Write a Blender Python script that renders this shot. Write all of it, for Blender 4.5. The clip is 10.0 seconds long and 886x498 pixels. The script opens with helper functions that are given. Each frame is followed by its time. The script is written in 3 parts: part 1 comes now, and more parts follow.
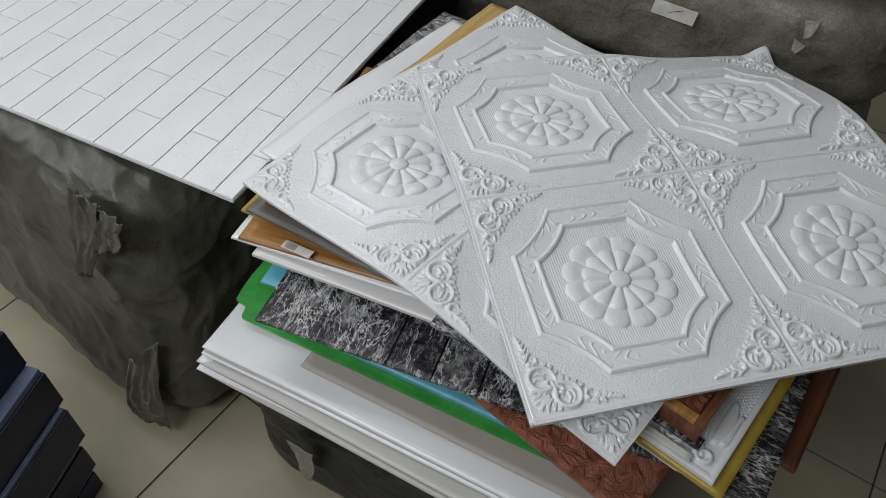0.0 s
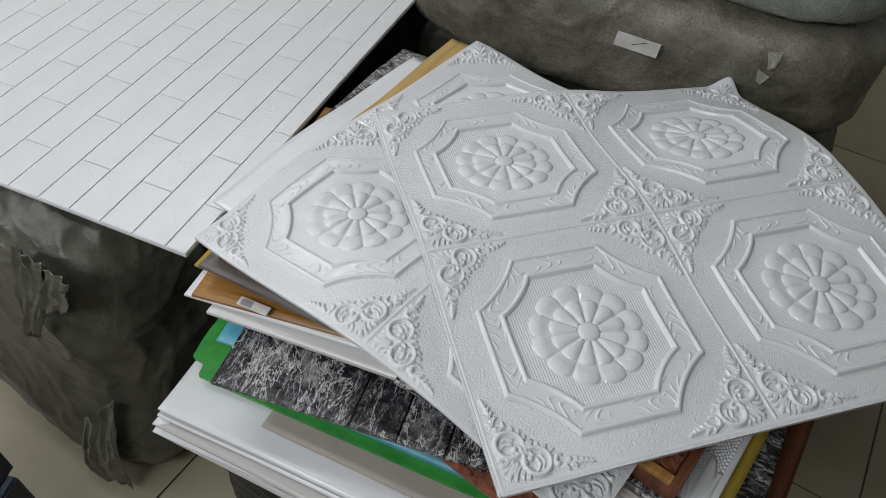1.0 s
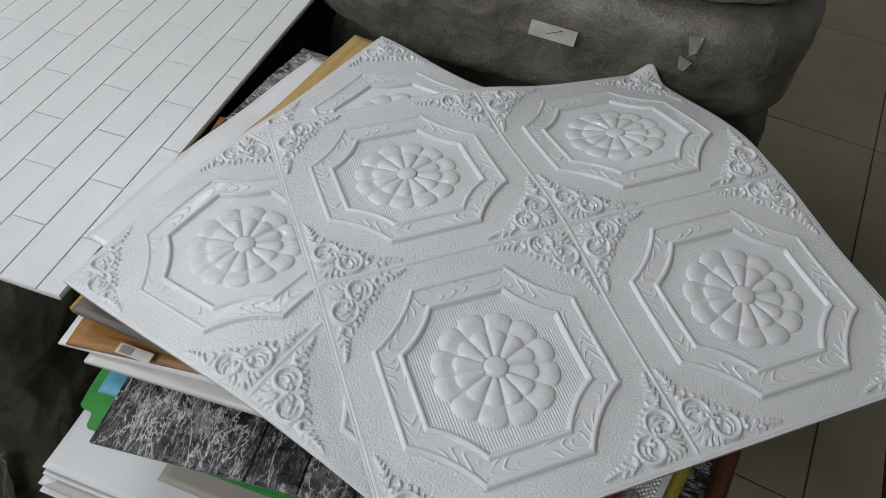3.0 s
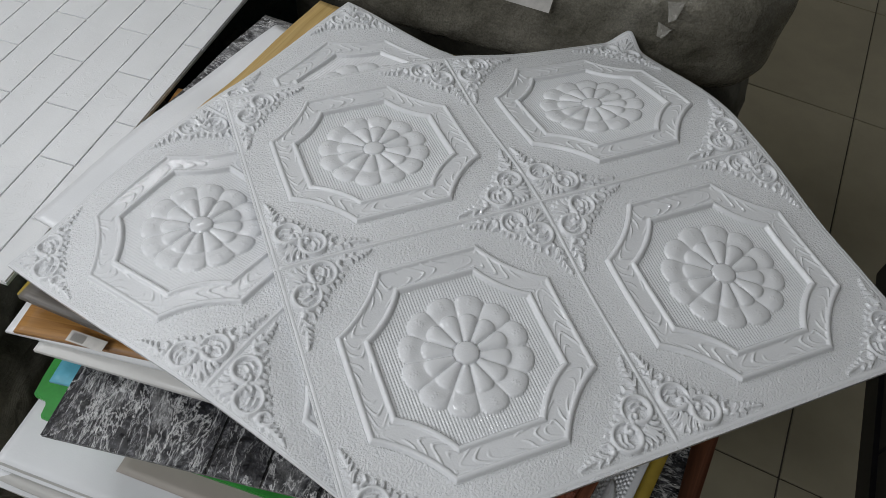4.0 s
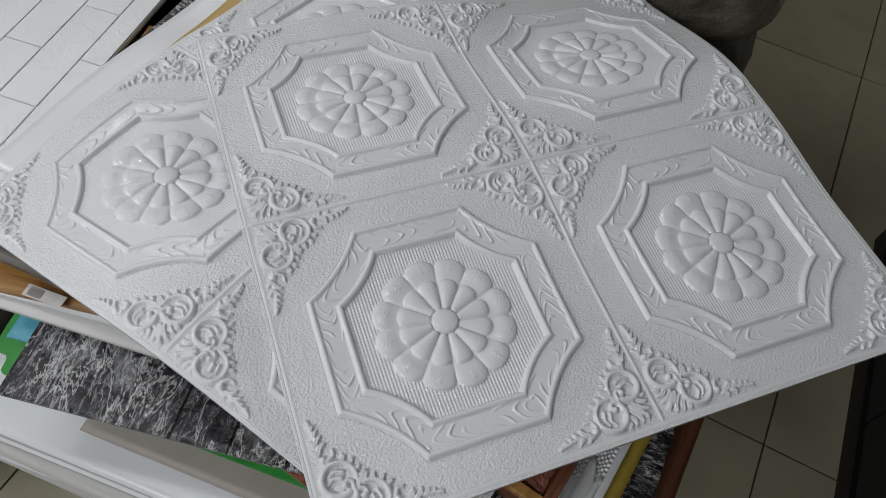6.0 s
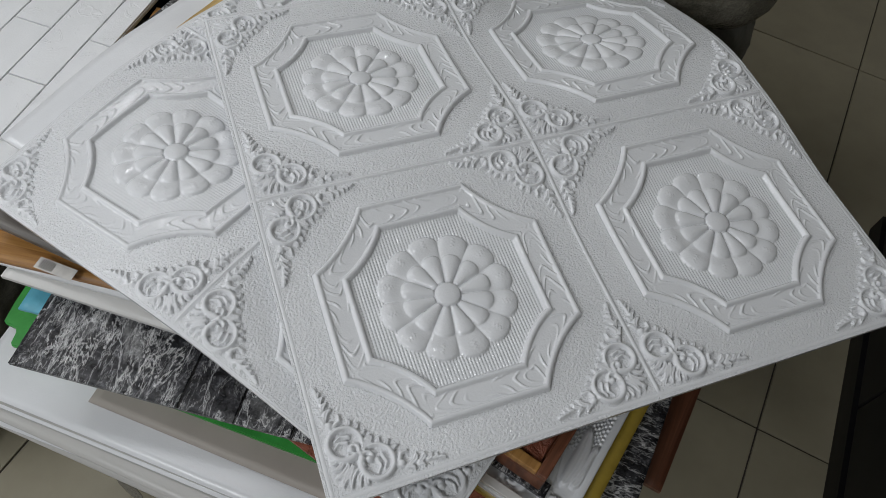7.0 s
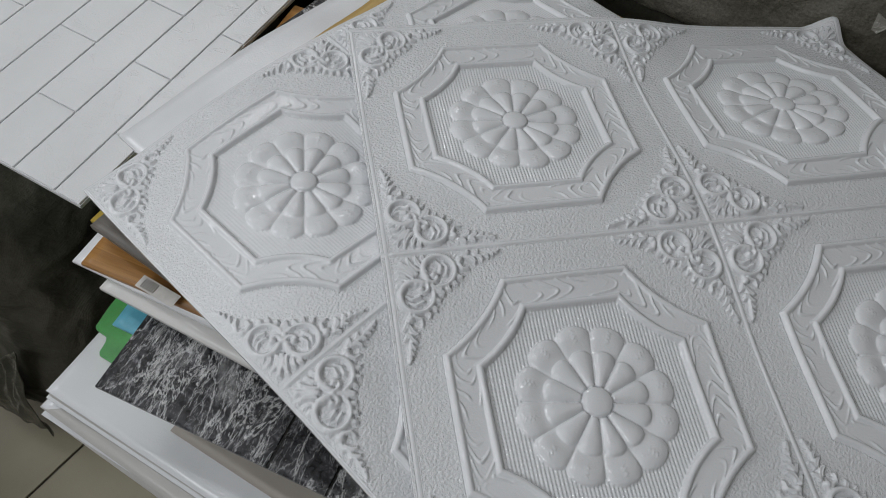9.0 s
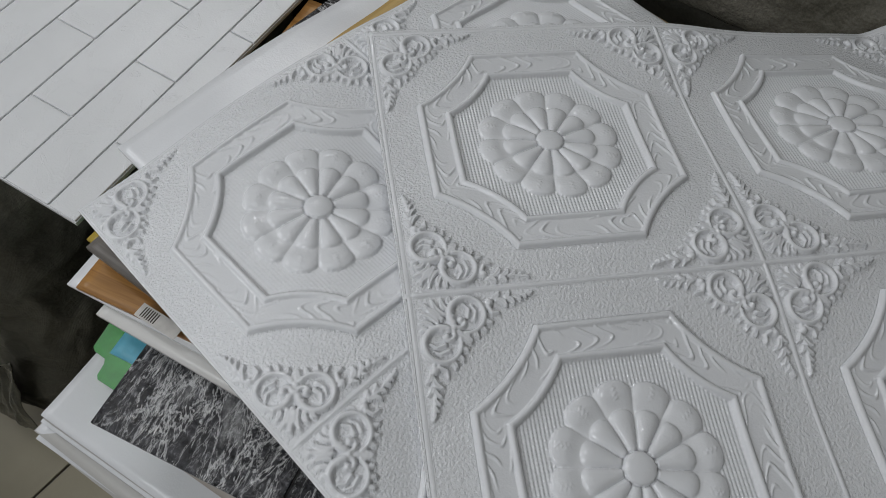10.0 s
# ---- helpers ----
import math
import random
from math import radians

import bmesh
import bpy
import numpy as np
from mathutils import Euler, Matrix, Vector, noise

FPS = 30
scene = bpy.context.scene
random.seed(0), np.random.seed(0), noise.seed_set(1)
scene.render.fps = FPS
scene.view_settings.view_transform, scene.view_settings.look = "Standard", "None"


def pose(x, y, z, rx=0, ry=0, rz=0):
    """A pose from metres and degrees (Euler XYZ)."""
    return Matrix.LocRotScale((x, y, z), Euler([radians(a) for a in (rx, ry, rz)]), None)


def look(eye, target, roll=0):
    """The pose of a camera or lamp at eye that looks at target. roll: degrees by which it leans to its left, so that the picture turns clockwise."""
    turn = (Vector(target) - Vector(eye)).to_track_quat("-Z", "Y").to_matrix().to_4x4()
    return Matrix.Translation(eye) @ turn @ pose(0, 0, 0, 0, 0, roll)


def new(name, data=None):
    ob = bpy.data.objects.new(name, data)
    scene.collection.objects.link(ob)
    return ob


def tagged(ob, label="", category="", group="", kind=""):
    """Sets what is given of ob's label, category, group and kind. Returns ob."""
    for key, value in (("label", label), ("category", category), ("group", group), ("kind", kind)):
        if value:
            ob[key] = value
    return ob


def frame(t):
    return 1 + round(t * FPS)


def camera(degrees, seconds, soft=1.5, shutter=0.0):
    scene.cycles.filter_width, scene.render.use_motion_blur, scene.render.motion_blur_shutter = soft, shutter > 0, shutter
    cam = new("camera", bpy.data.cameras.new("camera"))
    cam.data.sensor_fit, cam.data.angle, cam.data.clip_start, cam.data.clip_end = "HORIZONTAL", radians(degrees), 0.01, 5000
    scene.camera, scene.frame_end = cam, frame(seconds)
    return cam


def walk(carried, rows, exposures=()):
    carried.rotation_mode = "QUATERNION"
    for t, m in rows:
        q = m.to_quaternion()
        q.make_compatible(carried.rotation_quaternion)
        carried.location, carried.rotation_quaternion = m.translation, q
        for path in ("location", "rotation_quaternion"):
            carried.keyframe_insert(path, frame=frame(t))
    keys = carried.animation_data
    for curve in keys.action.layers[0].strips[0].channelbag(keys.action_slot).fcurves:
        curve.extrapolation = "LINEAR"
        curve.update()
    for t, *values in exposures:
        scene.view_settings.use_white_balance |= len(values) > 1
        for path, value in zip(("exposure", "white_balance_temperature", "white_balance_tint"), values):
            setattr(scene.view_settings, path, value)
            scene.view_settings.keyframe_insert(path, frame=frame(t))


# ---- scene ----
cam = camera(62.3, 10.0, soft=0.4)
PATH = [
    (0, (-0.577, -0.714, 1.549), (-0.228, 0.537, 0.029), 3.9),
    (0.5, (-0.567, -0.698, 1.55), (-0.186, 0.571, 0.052), 3.9),
    (1, (-0.537, -0.653, 1.554), (-0.126, 0.614, 0.063), 3.9),
    (1.5, (-0.491, -0.623, 1.548), (-0.053, 0.634, 0.055), 4.2),
    (2, (-0.466, -0.603, 1.549), (-0.009, 0.63, 0.042), 4.3),
    (2.5, (-0.443, -0.58, 1.543), (0.029, 0.63, 0.022), 3.7),
    (3, (-0.416, -0.568, 1.536), (0.073, 0.616, 0.0), 4.0),
    (4.5, (-0.376, -0.514, 1.493), (0.144, 0.554, -0.116), 6.2),
    (5, (-0.361, -0.494, 1.48), (0.149, 0.548, -0.149), 6.6),
    (5.5, (-0.351, -0.491, 1.472), (0.15, 0.519, -0.18), 7.7),
    (7, (-0.37, -0.525, 1.48), (0.13, 0.447, -0.195), 9.3),
    (7.5, (-0.376, -0.513, 1.466), (0.115, 0.463, -0.21), 10.4),
    (8, (-0.375, -0.497, 1.452), (0.07, 0.498, -0.225), 12.1),
    (8.5, (-0.397, -0.444, 1.445), (-0.043, 0.556, -0.25), 10.7),
    (9, (-0.411, -0.37, 1.42), (-0.092, 0.627, -0.284), 9.5),
    (9.5, (-0.417, -0.315, 1.402), (-0.118, 0.654, -0.322), 9.9),
    (10, (-0.414, -0.277, 1.391), (-0.12, 0.654, -0.354), 10.5),
]
walk(cam, [(t, look(eye, target, roll)) for t, eye, target, roll in PATH], exposures=[(0, 0.02), (3, -0.10), (5.5, -0.18), (7.5, -0.18), (9, -0.34), (10, -0.44)])

# ---- light ----
world = bpy.data.worlds.new("world")
scene.world = world
world.use_nodes = True
world.node_tree.nodes["Background"].inputs[0].default_value = (0.8, 0.9, 1.0, 1)
world.node_tree.nodes["Background"].inputs[1].default_value = 0.42


def area(name, eye, target, sx, sy, watts, colour):
    data = bpy.data.lights.new(name, "AREA")
    data.shape, data.size, data.size_y, data.energy, data.color = "RECTANGLE", sx, sy, watts, colour
    ob = new(name, data)
    ob.matrix_world = look(eye, target)
    return ob


# added key lamp on the left with no source seen, ceiling tubes above
area("left_key_glow", (-3.0, 1.05, 2.05), (0, 0.1, 0.75), 1.5, 1.0, 23, (0.942, 0.964, 1.0))
area("tube_light_glow", (-0.95, 0.60, 2.62), (-0.75, 0.45, 0), 0.22, 1.2, 7, (0.945, 0.964, 1.0))
area("far_tube_light_glow", (-0.75, 2.3, 2.66), (-0.75, 2.1, 0), 1.3, 0.16, 16, (0.945, 0.964, 1.0))
# fill lamp added to brighten the near side of the pile, no fixture behind it
area("near_fill_glow", (-1.95, -1.00, 2.40), (-0.5, -0.1, 0.5), 1.2, 0.40, 23, (0.925, 0.960, 1.0))

# ---- materials ----
def material(name, colour, rough=0.5, metal=0.0, spec=0.5):
    m = bpy.data.materials.new(name)
    m.use_nodes = True
    b = m.node_tree.nodes["Principled BSDF"]
    b.inputs["Base Color"].default_value = (*colour, 1)
    b.inputs["Roughness"].default_value = rough
    b.inputs["Metallic"].default_value = metal
    b.inputs["Specular IOR Level"].default_value = spec
    return m


def node(m, kind, **values):
    n = m.node_tree.nodes.new(kind)
    for key, value in values.items():
        if key in n.inputs:
            n.inputs[key].default_value = value
    return n


def wire(m, a, out, b, into):
    m.node_tree.links.new(a.outputs[out], b.inputs[into])


def bsdf(m):
    return m.node_tree.nodes["Principled BSDF"]


def coords(m, scale=(1, 1, 1), turn=0.0, kind="Object"):
    c = node(m, "ShaderNodeTexCoord")
    p = node(m, "ShaderNodeMapping")
    p.inputs["Scale"].default_value = scale
    p.inputs["Rotation"].default_value = (0, 0, turn)
    wire(m, c, kind, p, "Vector")
    return p


def noise_tex(m, at, scale, detail=4.0, rough=0.55, warp=0.0):
    n = node(m, "ShaderNodeTexNoise", Scale=scale, Detail=detail, Roughness=rough, Distortion=warp)
    wire(m, at, "Vector", n, "Vector")
    return n


def ramp(m, src, out, stops):
    r = node(m, "ShaderNodeValToRGB")
    while len(r.color_ramp.elements) < len(stops):
        r.color_ramp.elements.new(0.5)
    for e, (p, c) in zip(r.color_ramp.elements, stops):
        e.position, e.color = p, (*c, 1)
    wire(m, src, out, r, "Fac")
    return r


def bump(m, src, out, strength, distance, before=None):
    b = node(m, "ShaderNodeBump", Strength=strength, Distance=distance)
    wire(m, src, out, b, "Height")
    if before:
        wire(m, before, "Normal", b, "Normal")
    wire(m, b, "Normal", bsdf(m), "Normal")
    return b


def foam_white(name, grain, colour=(0.78, 0.79, 0.81), rough=0.24, crackle=False):
    """Glossy white foam: pebbled skin, a little yellowing and dust."""
    m = material(name, colour, rough, spec=0.5)
    at = coords(m)
    dirt = noise_tex(m, at, 5.0, 5.0)
    c = tuple(0.93 * v for v in colour)
    wire(m, ramp(m, dirt, "Fac", [(0.35, c), (0.65, colour)]), "Color", bsdf(m), "Base Color")
    fine = noise_tex(m, at, 360.0 if grain else 420.0, 1.5)
    if grain:
        mask = node(m, "ShaderNodeAttribute")
        mask.attribute_name = "grain"
        mul = node(m, "ShaderNodeMath")
        mul.operation = "MULTIPLY"
        wire(m, fine, "Fac", mul, 0)
        wire(m, mask, "Fac", mul, 1)
        b = bump(m, mul, 0, 1.0, 0.0015)
    else:
        b = bump(m, fine, "Fac", 0.25, 0.0008)
    b = bump(m, noise_tex(m, at, 26.0, 3.0), "Fac", 0.12, 0.004, b)
    if crackle:
        shift = node(m, "ShaderNodeVectorMath")
        wire(m, at, "Vector", shift, 0)
        wire(m, node(m, "ShaderNodeObjectInfo"), "Location", shift, 1)
        line = ramp(m, noise_tex(m, shift, 22.0, 3.5, 0.6, 1.2), "Fac", [(0.59, (0, 0, 0)), (0.625, (1, 1, 1)), (0.66, (0, 0, 0))])
        bump(m, line, "Color", 0.35, 0.0007, b)
    return m


def wood(name, dark, light, turn=0.0, rough=0.4, fine=1.0):
    m = material(name, light, rough)
    at = coords(m, (3.0, 60.0 * fine, 20.0), turn)
    g = noise_tex(m, at, 1.6, 6.0, 0.6, 0.6)
    mid = tuple((a + b) / 2 for a, b in zip(dark, light))
    wire(m, ramp(m, g, "Fac", [(0.3, dark), (0.5, mid), (0.68, light)]), "Color", bsdf(m), "Base Color")
    bump(m, g, "Fac", 0.3, 0.002)
    return m


def slate(name, joint=0.0, first=0.0):
    """Dark stone print with pale veins under wrinkled clear film; joint: spacing of its block joints."""
    m = material(name, (0.1, 0.1, 0.11), 0.22)
    at = coords(m)
    a = noise_tex(m, at, 70.0, 12.0, 0.78, 0.2)
    layers = [ramp(m, a, "Fac", [(0.40, (0.006, 0.006, 0.008)), (0.54, (0.035, 0.035, 0.040)), (0.70, (0.26, 0.26, 0.28))])]
    for scale, stretch, turn, warp, w, c in ((8.0, (1, 0.50, 1), 0.9, 0.4, 0.010, 0.70), (15.0, (1, 0.25, 1), 0.55, 0.3, 0.009, 0.60), (16.0, (1, 0.28, 1), -0.45, 0.3, 0.008, 0.50), (34.0, (1, 0.35, 1), 1.1, 0.6, 0.010, 0.30)):
        v = noise_tex(m, coords(m, stretch, turn), scale, 9.0, 0.68, warp)
        layers.append(ramp(m, v, "Fac", [(0.5 - w, (0, 0, 0)), (0.5, (c, c, c)), (0.5 + w, (0, 0, 0))]))
    cloud = node(m, "ShaderNodeMath")
    cloud.operation = "MULTIPLY"
    wire(m, ramp(m, noise_tex(m, coords(m, (1, 0.6, 1), 0.8), 8.0, 5.0, 0.6, 0.4), "Fac", [(0.50, (0, 0, 0)), (0.66, (1, 1, 1))]), "Color", cloud, 0)
    wire(m, ramp(m, a, "Fac", [(0.35, (0.2, 0.2, 0.2)), (0.60, (0.75, 0.75, 0.77))]), "Color", cloud, 1)
    out, socket = layers[0], "Color"
    for extra, name_ in [(v, "Color") for v in layers[1:]] + [(cloud, 0)]:
        mix = node(m, "ShaderNodeMix")
        mix.data_type, mix.blend_type = "RGBA", "SCREEN"
        mix.inputs["Factor"].default_value = 0.85
        m.node_tree.links.new(out.outputs[socket], mix.inputs[6])
        m.node_tree.links.new(extra.outputs[name_], mix.inputs[7])
        out, socket = mix, 2
    b = bump(m, a, "Fac", 0.5, 0.003)
    b = bump(m, noise_tex(m, coords(m, (1, 1, 1), 0.6), 38.0, 3.0, 0.5, 1.5), "Fac", 0.35, 0.006, b)
    if joint:
        sep = node(m, "ShaderNodeSeparateXYZ")
        wire(m, at, "Vector", sep, "Vector")
        far = None
        for op, value in (("MAXIMUM", first - 0.5 * joint), ("SUBTRACT", first), ("DIVIDE", joint), ("PINGPONG", 0.5)):
            far_next = node(m, "ShaderNodeMath")
            far_next.operation = op
            far_next.inputs[1].default_value = value
            m.node_tree.links.new(sep.outputs["X"] if far is None else far.outputs[0], far_next.inputs[0])
            far = far_next
        line = ramp(m, far, 0, [(0.008, (0.03, 0.03, 0.03)), (0.030, (1, 1, 1))])
        mix = node(m, "ShaderNodeMix")
        mix.data_type, mix.blend_type = "RGBA", "MULTIPLY"
        mix.inputs["Factor"].default_value = 1.0
        m.node_tree.links.new(out.outputs[socket], mix.inputs[6])
        m.node_tree.links.new(line.outputs["Color"], mix.inputs[7])
        out, socket = mix, 2
        bump(m, line, "Color", 0.8, 0.003, b)
    m.node_tree.links.new(out.outputs[socket], bsdf(m).inputs["Base Color"])
    return m


def plastic_sheet(name, dark, light, rough=0.38, scale=6.0, glint=0.0):
    """Woven plastic sacking: weave, wrinkles, dust and scuffs."""
    m = material(name, light, rough)
    at = coords(m)
    n = noise_tex(m, at, scale, 7.0, 0.6)
    speck = ramp(m, noise_tex(m, at, 230.0, 3.0, 0.7), "Fac", [(0.36, (0.62, 0.62, 0.62)), (0.66, (1, 1, 1))])
    mix = node(m, "ShaderNodeMix")
    mix.data_type, mix.blend_type = "RGBA", "MULTIPLY"
    mix.inputs["Factor"].default_value = 0.85
    m.node_tree.links.new(ramp(m, n, "Fac", [(0.35, dark), (0.66, light)]).outputs["Color"], mix.inputs[6])
    m.node_tree.links.new(speck.outputs["Color"], mix.inputs[7])
    m.node_tree.links.new(mix.outputs[2], bsdf(m).inputs["Base Color"])
    weave = node(m, "ShaderNodeTexWave", Scale=190.0, Distortion=0.6)
    wire(m, at, "Vector", weave, "Vector")
    b = bump(m, weave, "Fac", 0.12, 0.001)
    b = bump(m, noise_tex(m, coords(m, (2.2, 20.0, 20.0), 0.12), 1.0, 4.0, 0.5, 0.2), "Fac", 0.12, 0.010, b)
    c = bump(m, noise_tex(m, at, 30.0, 6.0, 0.62, 1.2), "Fac", 0.22, 0.008, b)
    if glint:
        c = bump(m, noise_tex(m, at, 170.0, 3.0, 0.6), "Fac", glint, 0.004, c)
    crease = node(m, "ShaderNodeTexVoronoi", Scale=7.0)
    crease.feature = "DISTANCE_TO_EDGE"
    warp = noise_tex(m, at, 4.0, 3.0)
    add = node(m, "ShaderNodeVectorMath")
    add.operation = "MULTIPLY_ADD"
    wire(m, warp, "Color", add, 0)
    add.inputs[1].default_value = (0.3, 0.3, 0.3)
    wire(m, at, "Vector", add, 2)
    wire(m, add, "Vector", crease, "Vector")
    bump(m, ramp(m, crease, "Distance", [(0.0, (1, 1, 1)), (0.12, (0, 0, 0))]), "Color", 0.16, 0.010, c)
    return m


def plain(name, colour, rough=0.45, spread=0.15, scale=30.0, relief=0.15, depth=0.002, warp=0.0):
    m = material(name, colour, rough)
    at = coords(m)
    n = noise_tex(m, at, scale, 6.0, 0.6, warp)
    lo = tuple(v * (1 - spread) for v in colour)
    hi = tuple(min(1, v * (1 + spread)) for v in colour)
    wire(m, ramp(m, n, "Fac", [(0.35, lo), (0.65, hi)]), "Color", bsdf(m), "Base Color")
    bump(m, n, "Fac", relief, depth)
    return m


EMBOSSED = foam_white("embossed_white_foam", True, rough=0.13)
WHITE_FOAM = foam_white("white_foam", False)
BRICK_FOAM = foam_white("white_brick_foam", False, (0.78, 0.79, 0.80), 0.30, True)
WHITE_FILM = foam_white("white_film_sheet", False, (0.74, 0.73, 0.71), 0.25)
# white foam greyed to paint the dark gaps of the stack
GAP_SHADE_FOAM = foam_white("gap_shade_white_foam", False, (0.50, 0.49, 0.47), 0.35)
SLATE = slate("slate_print")
BLOCK_SLATE = slate("slate_block_print", 0.0715, 0.217)
OAK = wood("oak_print", (0.19, 0.075, 0.015), (0.50, 0.26, 0.075))
RED_OAK = wood("red_oak_print", (0.07, 0.022, 0.010), (0.24, 0.09, 0.045))
GREY_WOOD = wood("grey_wood_print", (0.07, 0.062, 0.055), (0.22, 0.20, 0.18))
PINE = wood("pine_print", (0.42, 0.27, 0.08), (0.62, 0.44, 0.18), fine=1.6)
YELLOW = plain("yellow_foam", (0.42, 0.30, 0.045), 0.35)
GREEN = plain("green_foam", (0.050, 0.32, 0.060), 0.25)
BLUE = plain("cyan_foam", (0.12, 0.42, 0.55), 0.4)
LEATHER = plain("red_brown_leather", (0.27, 0.085, 0.048), 0.33, 0.35, 42.0, 1.0, 0.018, 1.0)
# beige of some foam pieces and of the painted shadow on the white stack
BEIGE_SHADE_FOAM = plain("beige_shade_foam", (0.40, 0.36, 0.32), 0.5, 0.06, 8.0)
OLIVE = plastic_sheet("olive_sacking", (0.055, 0.053, 0.041), (0.125, 0.120, 0.095))
GREY_SACK = plastic_sheet("grey_sacking", (0.13, 0.122, 0.095), (0.28, 0.262, 0.215), 0.26, 9.0, 0.5)
PALE_SACK = plastic_sheet("pale_green_sacking", (0.20, 0.22, 0.18), (0.36, 0.38, 0.32), 0.26, 6.0, 0.5)
BLACK_SACK = plastic_sheet("black_sacking", (0.004, 0.005, 0.006), (0.007, 0.009, 0.011), 0.4)
bsdf(BLACK_SACK).inputs["Specular IOR Level"].default_value = 0.4
DARK_TEAL = plastic_sheet("dark_teal_film", (0.010, 0.022, 0.024), (0.022, 0.04, 0.042), 0.22)
TAPE = material("clear_tape", (0.24, 0.23, 0.20), 0.10, spec=0.9)
bump(TAPE, noise_tex(TAPE, coords(TAPE), 140.0, 4.0, 0.6, 0.8), "Fac", 0.8, 0.004)
SHINY_OLIVE = plastic_sheet("glossy_olive_film", (0.070, 0.067, 0.052), (0.15, 0.145, 0.115), 0.2)
PAPER = plain("paper_label", (0.62, 0.60, 0.57), 0.55)
TILE = plain("beige_floor_tile", (0.35, 0.315, 0.225), 0.36, 0.08, 5.0, 0.03)
GROUT = plain("dark_grout", (0.06, 0.05, 0.04), 0.8)
WALL = plain("painted_wall", (0.76, 0.75, 0.72), 0.7, 0.05, 3.0, 0.05)
BLACK = plain("black_lacquer", (0.006, 0.006, 0.007), 0.5, 0.2)
NAVY = plain("navy_card", (0.007, 0.013, 0.050), 0.4, 0.25)
PAGE = plain("pale_blue_grey_edge", (0.13, 0.16, 0.25), 0.5)


# ---- builders ----
def mesh_object(name, verts, faces, mat, smooth=True):
    me = bpy.data.meshes.new(name)
    me.from_pydata(verts, [], faces)
    me.update()
    if smooth:
        me.shade_smooth()
    me.materials.append(mat)
    return new(name, me)


def part(name, bm, mat, parent=None, label="", smooth=False):
    me = bpy.data.meshes.new(name)
    bm.to_mesh(me)
    bm.free()
    if smooth:
        me.shade_smooth()
    me.materials.append(mat)
    ob = new(name, me)
    ob.parent = parent
    return tagged(ob, label)


def box_bm(sx, sy, sz, bevel=0.0, base=True):
    bm = bmesh.new()
    bmesh.ops.create_cube(bm, size=1.0, matrix=Matrix.Translation((0, 0, sz / 2 if base else 0)) @ Matrix.Diagonal((sx, sy, sz, 1)))
    if bevel:
        bmesh.ops.bevel(bm, geom=bm.edges[:], offset=bevel, segments=2, profile=0.5, affect="EDGES")
    return bm


def smooth01(x):
    x = np.clip(x, 0, 1)
    return x * x * (3 - 2 * x)


def lattice(nx, ny, start=0):
    """Quads of a grid of nx by ny vertices."""
    i = np.arange((nx - 1) * (ny - 1))
    a = start + (i // (nx - 1)) * nx + i % (nx - 1)
    return np.stack([a, a + 1, a + nx + 1, a + nx], -1)


def sheet_mesh(name, X, Y, top, under, thick, mat, grain=None):
    """A closed sheet from a fine upper surface and a smooth lower one on the same grid."""
    ny, nx = X.shape
    up = np.stack([X, Y, top], -1).reshape(-1, 3)
    ring = np.r_[np.arange(nx), nx * np.arange(1, ny) + nx - 1, (ny - 1) * nx + np.arange(nx - 2, -1, -1), nx * np.arange(ny - 2, 0, -1)]
    low = np.stack([X, Y, under - thick], -1).reshape(-1, 3)[ring]
    k = len(ring)
    base = len(up)
    quads = lattice(nx, ny)
    j = np.arange(k)
    side = np.stack([ring[j], base + j, base + (j + 1) % k, ring[(j + 1) % k]], -1)
    sx, sy = np.unique(np.linspace(0, nx - 1, 25).astype(int)), np.unique(np.linspace(0, ny - 1, 25).astype(int))
    bx, by = np.meshgrid(sx, sy)
    bot = np.stack([X[by, bx], Y[by, bx], (under - thick)[by, bx]], -1).reshape(-1, 3)
    bq = lattice(len(sx), len(sy), base + k)[:, ::-1]
    verts = np.concatenate([up, low, bot])
    faces = np.concatenate([quads, side, bq])
    me = bpy.data.meshes.new(name)
    me.vertices.add(len(verts))
    me.vertices.foreach_set("co", verts.astype(np.float32).ravel())
    me.loops.add(4 * len(faces))
    me.loops.foreach_set("vertex_index", faces.astype(np.int32).ravel())
    me.polygons.add(len(faces))
    me.polygons.foreach_set("loop_start", np.arange(0, 4 * len(faces), 4, dtype=np.int32))
    me.update(calc_edges=True)
    sm = np.zeros(len(faces), bool)
    sm[: len(quads)] = True
    me.polygons.foreach_set("use_smooth", sm)
    if grain is not None:
        at = me.attributes.new("grain", "FLOAT", "POINT")
        g = np.zeros(len(verts), np.float32)
        g[: len(up)] = grain.ravel()
        at.data.foreach_set("value", g)
    me.materials.append(mat)
    return new(name, me)


# ---- the embossed pattern ----
CELL = 0.35


def octagon(x, y, a):
    """Signed distance to an octagon with four straight and four hollow sides."""
    c, r = 1.632 * a, 1.314 * a
    return np.maximum(np.maximum(x, y) - a, r - np.hypot(x - c, y - c))


def ridge(d, w):
    return np.sqrt(np.clip(1 - (d / w) ** 2, 0, 1))


